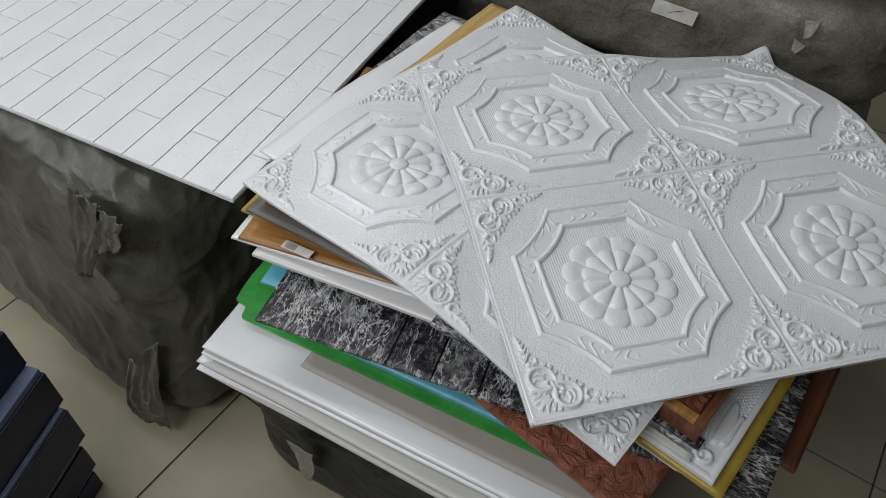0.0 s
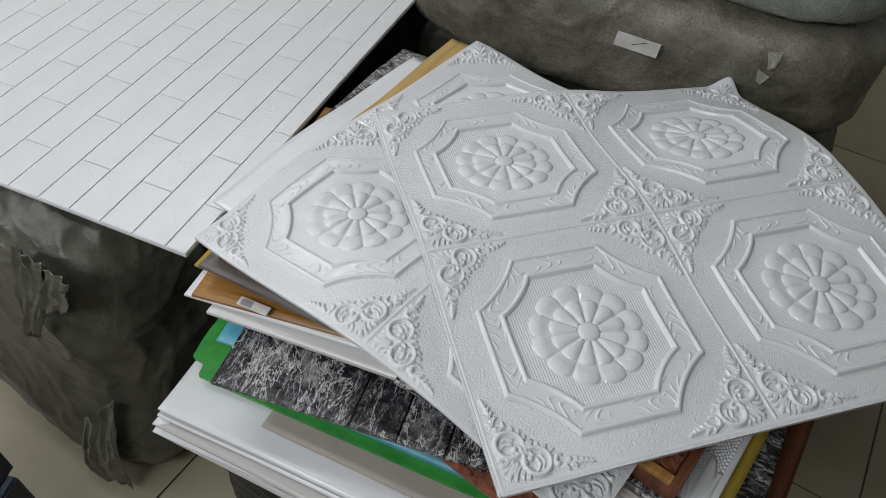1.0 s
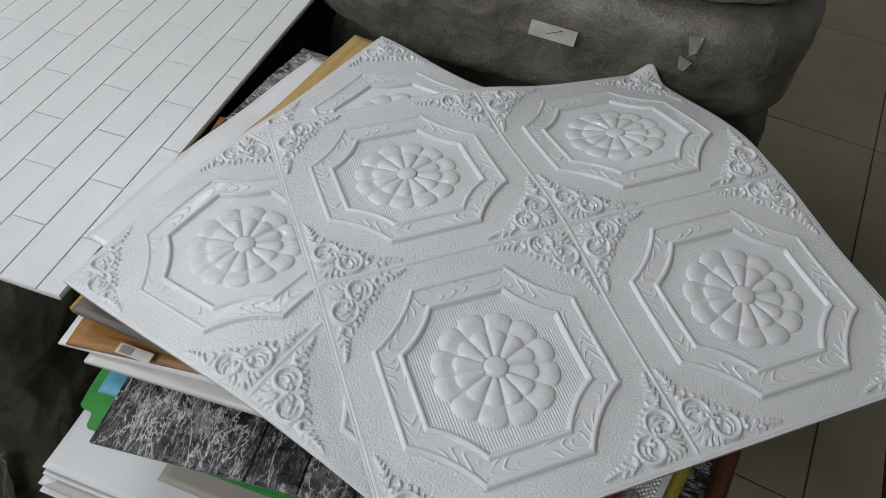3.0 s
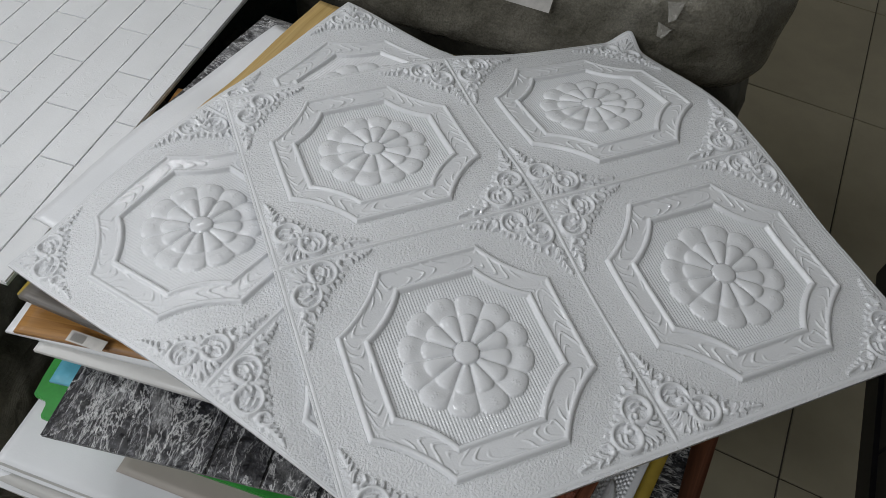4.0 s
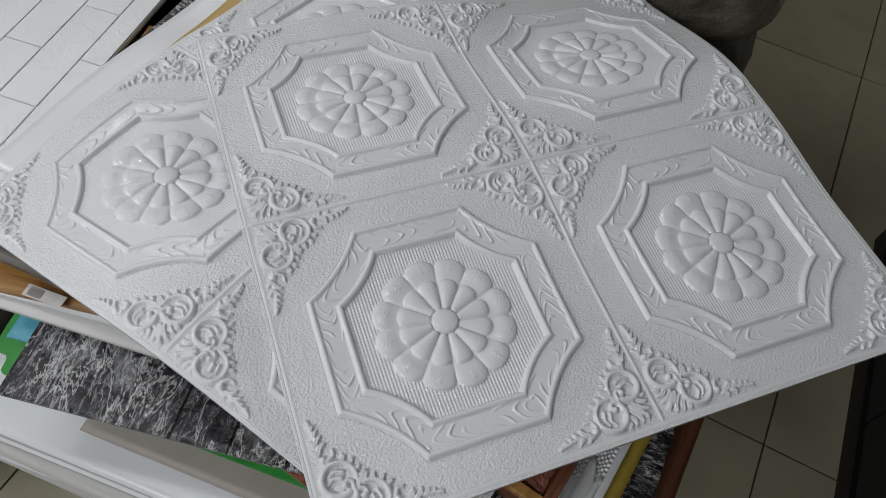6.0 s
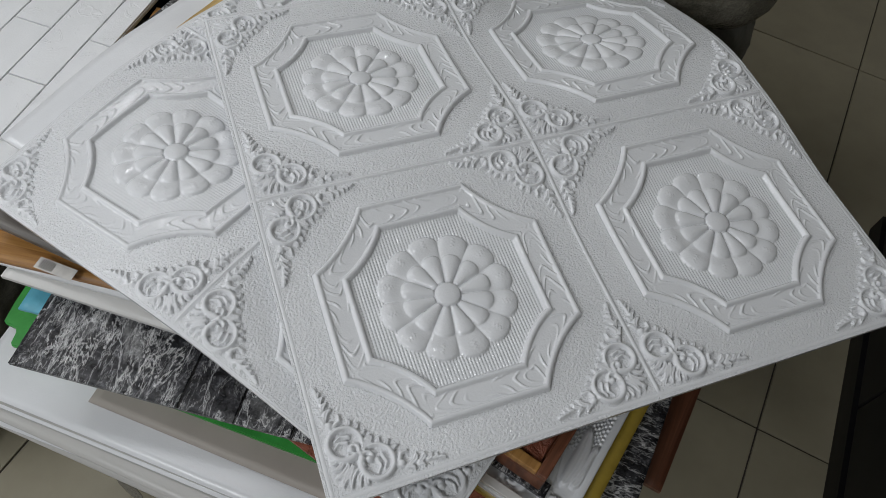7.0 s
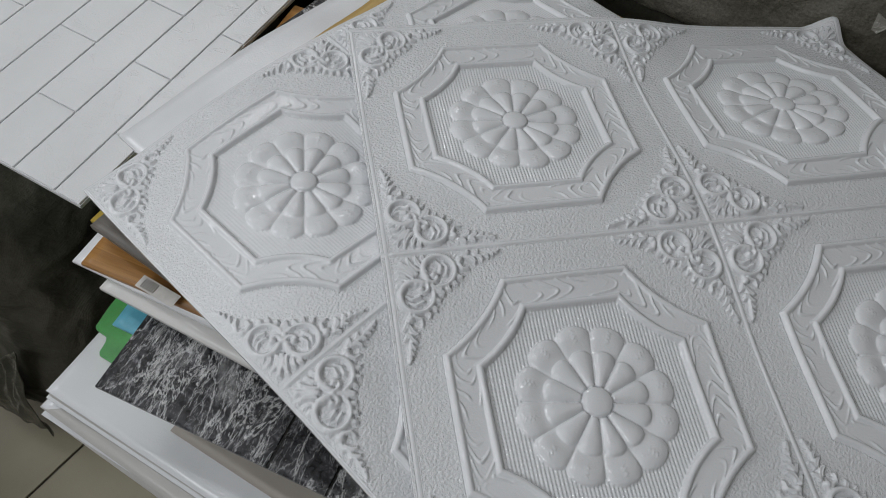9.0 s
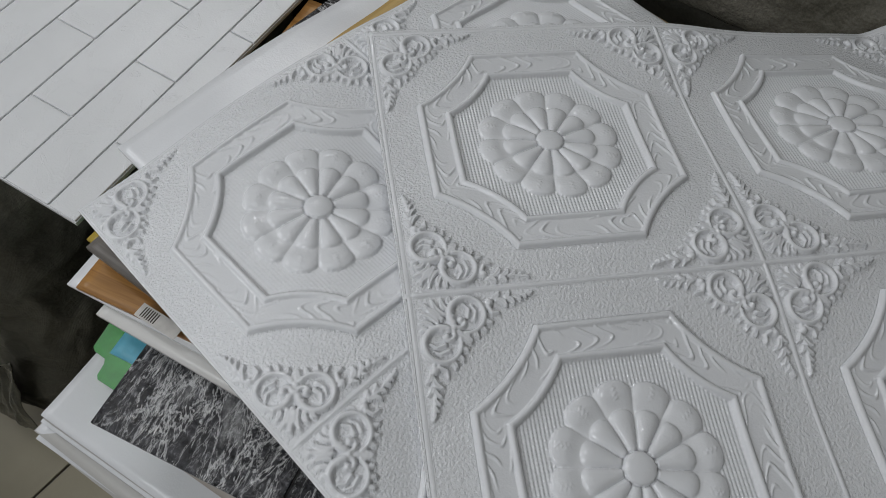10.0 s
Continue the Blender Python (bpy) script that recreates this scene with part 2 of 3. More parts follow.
def stroke(p, q, pts, w0, w1, h):
    """A raised stroke along a polyline, tapering from w0 to w1."""
    out = np.zeros_like(p)
    n = len(pts) - 1
    for i in range(n):
        (ax, ay), (bx, by) = pts[i], pts[i + 1]
        dx, dy = bx - ax, by - ay
        t = np.clip(((p - ax) * dx + (q - ay) * dy) / (dx * dx + dy * dy + 1e-12), 0, 1)
        d = np.hypot(p - ax - t * dx, q - ay - t * dy)
        w = w0 + (w1 - w0) * (i + t) / n
        out = np.maximum(out, h * ridge(d, w) * (w / max(w0, w1)) ** 0.5)
    return out


def scroll(cx, cy, r0, r1, a0, turns, n=22):
    pts = []
    for i in range(n + 1):
        f = i / n
        r, a = r0 + (r1 - r0) * f, a0 + turns * 2 * math.pi * f
        pts.append((cx + r * math.cos(a), cy + r * math.sin(a)))
    return pts


def bud(p, q, cx, cy, r, h):
    """A round raised boss."""
    return h * np.sqrt(np.clip(1 - ((p - cx) ** 2 + (q - cy) ** 2) / (r * r), 0, 1))


def leaf(p, q, foot, tip, bow, w, h):
    """A pointed leaf from foot to tip, bowed sideways, with a groove along its middle."""
    (ax, ay), (bx, by) = foot, tip
    dx, dy = bx - ax, by - ay
    n = math.hypot(dx, dy)
    t = ((p - ax) * dx + (q - ay) * dy) / (n * n)
    side = ((q - ay) * dx - (p - ax) * dy) / n - bow * n * 4 * t * (1 - t)
    half = w * np.sqrt(np.clip(np.sin(np.pi * np.clip(t, 0, 1) ** 0.8), 0, 1))
    d = np.abs(side) / np.maximum(half, 1e-6)
    body = np.sqrt(np.clip(1 - d * d, 0, 1)) * (1 - 0.35 * np.exp(-(d / 0.3) ** 2))
    return np.where((t > 0) & (t < 1), h * body * np.minimum(1, half / (0.55 * w)), 0)


def ornament(p, q):
    """The scrolled corner piece; p and q run from the cell's corner along its two edges, mirrored on the diagonal."""
    h = np.zeros_like(p)
    for a, b in ((p, q), (q, p)):
        cx, cy = 0.0490, 0.0235
        # open ring with a curl inside
        h = np.maximum(h, stroke(a, b, scroll(cx, cy, 0.0175, 0.0150, 1.75, -0.86, 26), 0.0024, 0.0040, 0.0050))
        h = np.maximum(h, stroke(a, b, scroll(0.0420, 0.0300, 0.0080, 0.0030, -2.4, -0.80, 14), 0.0030, 0.0022, 0.0046))
        h = np.maximum(h, bud(a, b, 0.0430, 0.0285, 0.0038, 0.0052))
        h = np.maximum(h, stroke(a, b, [(0.0475, 0.0130), (0.0520, 0.0190), (0.0500, 0.0260)], 0.0012, 0.0026, 0.0038))
        h = np.maximum(h, stroke(a, b, [(0.0545, 0.0150), (0.0580, 0.0215), (0.0555, 0.0290)], 0.0012, 0.0024, 0.0036))
        # leaves on the ring's far side
        for foot, tip, bow in (((0.0500, 0.0405), (0.0470, 0.0490), 0.2), ((0.0560, 0.0385), (0.0580, 0.0470), 0.2), ((0.0615, 0.0345), (0.0670, 0.0415), 0.2), ((0.0655, 0.0290), (0.0735, 0.0335), 0.2)):
            h = np.maximum(h, leaf(a, b, foot, tip, bow, 0.0028, 0.0038))
        # fan towards the corner
        for foot, tip, bow in (((0.0290, 0.0270), (0.0115, 0.0085), -0.10), ((0.0315, 0.0235), (0.0195, 0.0055), -0.16), ((0.0345, 0.0190), (0.0280, 0.0050), -0.18), ((0.0370, 0.0140), (0.0360, 0.0045), -0.20)):
            h = np.maximum(h, leaf(a, b, foot, tip, bow, 0.0031, 0.0042))
        # flower between the rings
        h = np.maximum(h, leaf(a, b, (0.0385, 0.0375), (0.0460, 0.0420), 0.15, 0.0028, 0.0040))
        h = np.maximum(h, leaf(a, b, (0.0405, 0.0400), (0.0510, 0.0520), 0.10, 0.0026, 0.0038))
        # tail of curled leaves along the edge
        h = np.maximum(h, stroke(a, b, [(0.0650, 0.0150), (0.0740, 0.0115), (0.0850, 0.0110), (0.0960, 0.0105), (0.1080, 0.0080)], 0.0022, 0.0010, 0.0028))
        h = np.maximum(h, bud(a, b, 0.0715, 0.0145, 0.0042, 0.0048))
        h = np.maximum(h, stroke(a, b, [(0.0700, 0.0180), (0.0730, 0.0245), (0.0790, 0.0250)], 0.0030, 0.0018, 0.0042))
        for foot, tip, bow, w in (((0.0770, 0.0120), (0.0880, 0.0215), -0.22, 0.0032), ((0.0740, 0.0100), (0.0830, 0.0040), 0.20, 0.0026), ((0.0865, 0.0115), (0.0955, 0.0190), -0.22, 0.0030),
                                  ((0.0850, 0.0095), (0.0930, 0.0045), 0.20, 0.0024), ((0.0945, 0.0110), (0.1020, 0.0165), -0.22, 0.0027), ((0.1010, 0.0100), (0.1075, 0.0140), -0.22, 0.0024), ((0.1060, 0.0090), (0.1150, 0.0070), 0.10, 0.0022)):
            h = np.maximum(h, leaf(a, b, foot, tip, bow, w, 0.0040))
    return np.maximum(h, bud(p, q, 0.0360, 0.0360, 0.0036, 0.0050))


def wavy(x, y, seed):
    """Smooth noise out of a few turned sine waves."""
    rng = np.random.default_rng(seed)
    out = np.zeros_like(x)
    for _ in range(7):
        f, a, ph = rng.uniform(0.6, 2.2), rng.uniform(0, 6.28), rng.uniform(0, 6.28)
        out += np.sin(f * (x * np.cos(a) + y * np.sin(a)) + ph)
    return out / 7


def relief(u, v):
    """Height and skin grain of one cell at u, v in metres from its middle."""
    x, y = np.abs(u), np.abs(v)
    d1, d2 = octagon(x, y, 0.1325), octagon(x, y, 0.1015)
    h = np.zeros_like(u)
    # frame: outer and inner bead with a grained hollow between
    band = (d1 < 0) & (d2 > 0)
    w = np.clip(d2 / 0.031, 0, 1)
    straight = np.maximum(x, y) - 0.1325 >= 1.314 * 0.1325 - np.hypot(x - 1.632 * 0.1325, y - 1.632 * 0.1325)
    along = np.where(straight, np.where(x > y, v, u), (u * np.sign(v) - v * np.sign(u)) * 0.7)
    side = np.where(straight, np.where(x > y, np.sign(u), np.sign(v)), np.sign(u * v))
    drift = along / 0.016 * side + 0.9 * wavy(along * 90, w * 5 + side, 3)
    g = drift + 9.0 * (w - 0.5 - 0.12 * wavy(along * 70 + 3 * side, w * 0, 4)) ** 2
    grain = smooth01((np.sin(2 * np.pi * g) - 0.62) / 0.33)
    grain *= smooth01(2.0 - 30 * np.abs(along)) * smooth01(wavy(along * 80 + 2 * side, w * 4, 8) * 3.0 + 0.75)
    h = np.where(band, 0.0022 + 0.0006 * w + 0.0015 * grain * smooth01(5 * w) * smooth01(5 * (1 - w)), h)
    h = np.maximum(h, 0.0052 * ridge(d1 + 0.0010, 0.0040))
    h = np.maximum(h, 0.0056 * ridge(d2 - 0.0010, 0.0040))
    # woven field inside
    inside = d2 < -0.003
    hatch = 0.00105 * (np.sin(u * 2 * np.pi / 0.0036) * 0.85 + np.sin(v * 2 * np.pi / 0.0036) * 0.30)
    h = np.where(inside, hatch, h)
    # rosette of twelve double petals
    r, a = np.hypot(u, v), np.arctan2(v, u) + math.radians(9)
    k = np.abs((a / (math.pi / 6)) % 1 - 0.5) * 2
    round_ = np.sqrt(np.clip(1 - k ** 2.2, 0, 1))
    tip2 = 0.0780 - 0.0120 * (1 - round_)
    lobe = np.clip((tip2 - r) / 0.013, 0, 1)
    petal2 = (0.0012 + 0.0050 * np.sqrt(1 - (1 - lobe) ** 2) - 0.0024 * smooth01((0.066 - r) / 0.016)) * (0.30 + 0.70 * round_) * (r < tip2)
    tip1 = 0.0515 - 0.0085 * (1 - round_)
    lobe1 = np.clip((tip1 - r) / 0.011, 0, 1)
    petal1 = (0.0038 + 0.0046 * np.sqrt(1 - (1 - lobe1) ** 2) - 0.0012 * smooth01((0.036 - r) / 0.02)) * (0.22 + 0.78 * round_) * (r < tip1)
    h = np.maximum(h, 0.88 * np.maximum(petal2, petal1))
    h = np.maximum(h, np.where(r < 0.0145, 0.0050 + 0.0042 * np.sqrt(np.clip(1 - (r / 0.0150) ** 2, 0, 1)), 0))
    h = np.where((r > 0.0145) & (r < 0.0160), h * 0.55, h)
    # a small crease in each outer petal
    off = ((a / (math.pi / 6)) % 1 - 0.5) * (math.pi / 6) * r - 0.0014 * np.sin(r * 1500)
    h = np.where((r > 0.0600) & (r < 0.0725), h + 0.0006 * ridge(off, 0.0012), h)
    # corner scrolls and the seam between cells
    p, q = CELL / 2 - x, CELL / 2 - y
    o = 1.15 * ornament(p, q)
    h = np.where(d1 > 0.004, np.maximum(h, o), h)
    h = np.maximum(h, 0.0020 * ridge(np.minimum(np.abs(p), np.abs(q)), 0.0026))
    skin = np.where((d1 > 0.004) & (o < 0.0004) & (np.minimum(np.abs(p), np.abs(q)) > 0.003), 1.0, 0.16)
    return h, np.where(inside & (r > 0.078), 0.12, skin)


def embossed_sheet(name, m, sag, res, thick=0.005, size=0.712):
    n = int(round(size / res)) + 1
    s = np.linspace(-size / 2, size / 2, n)
    U, V = np.meshgrid(s, s)
    f = lambda w: np.where(np.abs(w) > CELL, np.sign(w) * (np.abs(w) - CELL / 2), (w + CELL) % CELL - CELL / 2)
    h, g = relief(f(U), f(V))
    rim = size / 2 - np.maximum(np.abs(U), np.abs(V))
    h *= smooth01(rim / 0.004) * (0.45 + 0.55 * smooth01((rim - 0.008) / 0.004))
    base = sag(U, V)
    ob = sheet_mesh(name, U, V, base + h, base, thick, EMBOSSED, g)
    ob.matrix_world = m
    return ob


# ---- room ----
def slab(name, sx, sy, sz, m, mat, label, category):
    ob = part(name, box_bm(sx, sy, sz), mat)
    ob.matrix_world = m
    return tagged(ob, label, category, kind="structure")


slab("floor", 9, 9, 0.1, pose(0, 0, -0.106), GROUT, "beige tiled shop floor with dark joints", "floor")
slab("ceiling", 9, 9, 0.1, pose(0, 0, 2.8), WALL, "plain painted ceiling", "ceiling")
for nm, x, y, rz in (("wall_north", 0, 4.05, 0), ("wall_south", 0, -4.05, 0), ("wall_east", 4.05, 0, 90), ("wall_west", -4.05, 0, 90)):
    slab(nm, 8, 0.1, 2.8, pose(x, y, 0, 0, 0, rz), WALL, "plain painted wall", "wall")

# ---- main sheets ----
H = 0.78


def sag_top(U, V):
    z = 0.006 - 0.075 * smooth01((U + 0.05) / 0.42) * smooth01((V - 0.05) / 0.33)
    z += -0.012 * smooth01(-V / 0.17) - 0.004 * smooth01((-U - 0.15) / 0.2) * smooth01((-V - 0.15) / 0.2)
    z -= 0.028 * smooth01((V - 0.0) / 0.26) * (1 - smooth01((U - 0.08) / 0.24))
    z += 0.022 * smooth01((U - 0.305) / 0.05) * smooth01((V - 0.305) / 0.05)
    return z + 0.002 * wavy(U * 7, V * 7, 5)


def sag_under(U, V):
    left = (V - U) * 0.7071
    z = -0.002 - 0.05 * smooth01((left - 0.2) / 0.3)
    z -= 0.022 * smooth01((-(U + V) * 0.7071 - 0.2) / 0.3)
    z -= 0.035 * smooth01(((U + V) * 0.7071 - 0.25) / 0.25)
    z -= 0.06 * smooth01(((U - V) * 0.7071 - 0.1) / 0.4)
    c, n = math.cos(radians(35.5)), math.sin(radians(35.5))
    x, y = -0.181 + c * U - n * V, 0.080 + n * U + c * V
    z -= 0.030 * smooth01((y + 0.04) / 0.20) * smooth01((x + 0.56) / 0.24) * (1 - smooth01((y - 0.40) / 0.16))
    z -= 0.014 * smooth01((0.02 - y) / 0.15) * smooth01((x + 0.40) / 0.10)
    return z + 0.0015 * wavy(U * 8, V * 8, 9)


top = embossed_sheet("ceiling_panel", pose(0, 0, H), sag_top, 0.0009)
tagged(top, "glossy white embossed foam panel with rosettes, on top of the pile", "foam panel")
second = embossed_sheet("ceiling_panel", pose(-0.181, 0.080, H - 0.006, 0, 0, 35.5), sag_under, 0.0012, size=0.70)
tagged(second, "white embossed foam panel turned askew under another panel", "foam panel")


# ---- plain sheets of the pile ----
def pile_top(x, y):
    """Height of the second panel's lower face at x, y, and its run beyond the edges."""
    c, n = math.cos(radians(35.5)), math.sin(radians(35.5))
    dx, dy = x + 0.181, y - 0.080
    return H - 0.012 + sag_under(c * dx + n * dy, -n * dx + c * dy)


def sheet(name, corner, turn, w, d, z, thick, mat, label, category="foam sheet", rise=0.0, rise2=0.0, wave=0.002, seed=1, bend=0.0, group="", follow=False):
    """A sheet whose edges run from its corner along turn and turn + 90 degrees; follow: z is its depth under the second panel."""
    nx, ny = max(8, int(w / 0.012)), max(8, int(d / 0.012))
    X, Y = np.meshgrid(np.linspace(0, w, nx), np.linspace(0, d, ny))
    if follow:
        c, n = math.cos(radians(turn)), math.sin(radians(turn))
        z0 = pile_top(corner[0] + c * X - n * Y, corner[1] + n * X + c * Y) - z
        ob = sheet_mesh(name, X, Y, z0, z0, thick, mat)
        ob.matrix_world = pose(corner[0], corner[1], 0, 0, 0, turn)
    else:
        z0 = rise * X / w + rise2 * Y / d + wave * wavy(X * 9, Y * 9, seed) - bend * smooth01(1 - np.hypot(X, Y) / 0.3) ** 2
        ob = sheet_mesh(name, X, Y, z0, z0, thick, mat)
        ob.matrix_world = pose(corner[0], corner[1], z, 0, 0, turn)
    return tagged(ob, label, category, group)


# white sheets under the pile
jit = random.Random(4)
for i in range(14):
    low = i < 6
    k, r = jit.uniform(-0.016, 0.008), jit.uniform(-1.8, 1.8)
    x, y = (-0.524, -0.176) if low else (-0.786, 0.030)
    out = 0.0 if low else 0.0032 * (13 - i)
    # every other sheet is greyed: shade between sheets put into the colour
    sheet("foam_sheet", (x + 0.9 * k - 0.643 * out, y + 0.5 * k - 0.766 * out), -40 + r, 0.40 if low else 0.70, 0.66, (0.408 + 0.0055 * i) if low else (0.443 + 0.0056 * (i - 6)), 0.0026, (GAP_SHADE_FOAM, WHITE_FOAM)[i % 2],
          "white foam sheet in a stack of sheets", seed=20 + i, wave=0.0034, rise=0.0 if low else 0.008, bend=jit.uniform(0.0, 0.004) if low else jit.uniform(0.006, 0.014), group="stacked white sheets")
# shadow of the pile on the white stack, made as a beige sheet
sheet("beige_shade_foam", (-0.622, -0.050), -40, 0.56, 0.4, 0.4935, 0.002, BEIGE_SHADE_FOAM, "thin beige sheet standing for shade on white foam sheets", rise=0.006)


def puzzle_mat():
    """Green foam mat with a stepped, tabbed corner."""
    outline = [(0.010, -0.007), (0.60, -0.007), (0.60, 0.40), (-0.042, 0.40), (-0.042, 0.078), (-0.040, 0.052), (-0.035, 0.022), (-0.030, 0.0185), (-0.013, 0.0175), (-0.009, 0.012), (-0.006, -0.003), (-0.002, -0.007)]
    bm = bmesh.new()
    face = bm.faces.new([bm.verts.new((x, y, 0)) for x, y in outline])
    ext = bmesh.ops.extrude_face_region(bm, geom=[face])
    bmesh.ops.translate(bm, verts=[v for v in ext["geom"] if isinstance(v, bmesh.types.BMVert)], vec=(0, 0, 0.009))
    bmesh.ops.recalc_face_normals(bm, faces=bm.faces)
    bmesh.ops.bevel(bm, geom=[e for e in bm.edges if abs(e.verts[0].co.z - e.verts[1].co.z) < 1e-6], offset=0.002, segments=2, affect="EDGES")
    ob = part("green_foam_mat", bm, GREEN)
    ob.matrix_world = pose(-0.704, 0.064, 0.4945, 0, 0, -38.6)
    return tagged(ob, "bright green foam mat with a stepped tabbed corner", "foam mat")


puzzle_mat()
sheet("cyan_foam_sheet", (-0.55, -0.045), -38.6, 0.46, 0.36, 0.513, 0.008, BLUE, "thin cyan foam sheet on a green mat")
# hidden layers that carry the rest
for i in range(6):
    sheet("foam_sheet", (-0.56 + 0.01 * (i % 3), 0.02 - 0.008 * (i % 2)), -36 + (i * 37 % 5), 0.46, 0.52, 0.535 + 0.0145 * i, 0.011, (WHITE_FOAM, BEIGE_SHADE_FOAM, LEATHER)[i % 3],
          "foam sheet inside the mixed pile", group="inner sheets of the pile")
sheet("leather_foam_sheet", (-0.222, -0.437), 35.5, 0.5, 0.5, 0.602, 0.007, LEATHER, "red-brown embossed leather-look foam sheet", seed=4)
sheet("slate_foam_sheet", (-0.677, -0.028), -33, 0.68, 0.62, 0.612, 0.006, BLOCK_SLATE, "dark slate-print foam sheet in clear film", seed=6)
sheet("cyan_foam_sheet", (-0.665, 0.050), -33, 0.3, 0.3, 0.604, 0.004, BLUE, "cyan foam sheet sticking out of the pile")
sheet("white_foam_sheet", (-0.672, 0.083), -37, 0.66, 0.55, 0.636, 0.006, WHITE_FILM, "white foam sheet in clear film", rise=0.03)
sheet("oak_foam_sheet", (-0.690, 0.110), -33, 0.66, 0.5, 0.650, 0.006, OAK, "tan oak-print foam sheet", rise=0.03)
sheet("white_foam_sheet", (-0.702, 0.118), -35, 0.5, 0.4, 0.6435, 0.004, WHITE_FOAM, "white foam sheet sticking out under an oak one", rise=0.028, seed=41)
sheet("red_oak_foam_sheet", (-0.640, 0.135), -42, 0.4, 0.3, 0.696, 0.005, RED_OAK, "reddish wood-print foam sheet in the pile", rise=0.02, seed=42)
sheet("grey_wood_foam_sheet", (-0.672, 0.140), -44, 0.6, 0.5, 0.682, 0.007, GREY_WOOD, "grey wood-print foam sheet", rise=0.03)
sheet("yellow_foam_sheet", (-0.682, 0.166), -40, 0.5, 0.5, 0.655, 0.005, YELLOW, "yellow foam sheet sticking out of the pile", rise=0.03)
# right-hand corner of the pile
sheet("red_oak_foam_sheet", (0.027, -0.42), 41, 0.5, 0.4, 0.610, 0.008, RED_OAK, "reddish wood-print foam sheet", seed=3)
sheet("slate_foam_sheet", (-0.075, -0.475), 44, 0.55, 0.5, 0.655, 0.006, SLATE, "dark slate-print foam sheet in clear film", seed=8)
sheet("yellow_foam_sheet", (-0.129, -0.455), 37, 0.55, 0.5, 0.682, 0.008, YELLOW, "yellow foam sheet under a damask one", seed=9)


def damask_sheet():
    """White sheet with a raised border, woven fields and leaves near its corner."""
    n = 420
    q = np.linspace(0, 0.46, n)
    X, Y = np.meshgrid(q, q)
    h = 0.0020 * np.sign(np.sin(X * 2 * np.pi / 0.0062)) * np.sign(np.sin(Y * 2 * np.pi / 0.0062))
    leaf_h = np.zeros_like(X)
    for foot, tip, bow, w in (((0.034, 0.046), (0.098, 0.074), 0.12, 0.0095), ((0.040, 0.036), (0.122, 0.052), 0.08, 0.0100), ((0.048, 0.026), (0.128, 0.029), -0.06, 0.0095), ((0.052, 0.016), (0.112, 0.013), -0.08, 0.0070),
                              ((0.028, 0.092), (0.066, 0.120), 0.14, 0.0075), ((0.024, 0.098), (0.048, 0.138), 0.12, 0.0070), ((0.030, 0.084), (0.078, 0.098), 0.10, 0.0070), ((0.016, 0.104), (0.022, 0.146), 0.08, 0.0060)):
        leaf_h = np.maximum(leaf_h, leaf(X, Y, foot, tip, bow, w, 0.0075))
    for cx, cy, r0, r1, a0, turns in ((0.026, 0.026, 0.013, 0.004, 0.8, 1.2), (0.024, 0.074, 0.014, 0.004, -1.6, -1.3), (0.064, 0.066, 0.011, 0.003, -2.6, 1.2), (0.215, 0.045, 0.034, 0.030, 2.2, 0.5)):
        leaf_h = np.maximum(leaf_h, stroke(X, Y, scroll(cx, cy, r0, r1, a0, turns), 0.0048, 0.0034, 0.0066))
    near = smooth01((0.105 - np.hypot(X, Y * 0.95)) / 0.01)
    h = np.where(leaf_h > 0, leaf_h, h * (1 - near))
    edge = np.minimum(X, Y)
    h = np.where(edge < 0.009, 0.0022 * ridge(edge - 0.0045, 0.0050), h)
    z0 = 0.0015 * wavy(X * 9, Y * 9, 2)
    ob = sheet_mesh("damask_foam_sheet", X, Y, z0 + h, z0, 0.006, WHITE_FOAM)
    ob.matrix_world = pose(-0.137, -0.440, 0.6925, 0, 0, 37)
    return tagged(ob, "white foam sheet with raised leaves and woven fields", "foam sheet")


damask_sheet()
sheet("foam_sheet", (-0.160, -0.405), 37, 0.3, 0.3, 0.668, 0.006, WHITE_FOAM, "white foam sheet edge between darker sheets", seed=31)
# samples lying on the damask sheet
sheet("marble_strip", (-0.126, -0.388), 127, 0.16, 0.017, 0.704, 0.006, SLATE, "dark marble-print foam trim strip", "trim strip", seed=33, wave=0.0)
sheet("white_strip", (-0.150, -0.404), 127, 0.15, 0.010, 0.704, 0.005, WHITE_FILM, "narrow white foam trim strip", "trim strip", seed=34, wave=0.0)
sheet("grey_sample", (-0.208, -0.336), 37, 0.045, 0.045, 0.712, 0.005, BEIGE_SHADE_FOAM, "small grey-beige foam sample", "foam sample", seed=35, wave=0.0)


def framed_sample():
    root = new("framed_sample")
    root.matrix_world = pose(-0.142, -0.389, 0.705, 0, 0, 36)
    for nm, x0, y0, sx, sy, z0, sz, mt in (("base", 0, 0, 0.20, 0.15, 0.0, 0.030, RED_OAK), ("moulding", 0.0, 0.0, 0.20, 0.012, 0.031, 0.010, RED_OAK), ("moulding", 0.0, 0.012, 0.012, 0.138, 0.031, 0.010, OAK),
                                           ("field", 0.014, 0.014, 0.184, 0.134, 0.031, 0.005, LEATHER), ("slip", 0.03, 0.060, 0.12, 0.075, 0.0375, 0.007, PINE)):
        bm = box_bm(sx, sy, sz, 0.0015)
        bmesh.ops.translate(bm, verts=bm.verts, vec=(x0 + sx / 2, y0 + sy / 2, z0))
        part(nm, bm, mt, root)
    return tagged(root, "brown framed leather and wood sample block", "foam sample")


framed_sample()


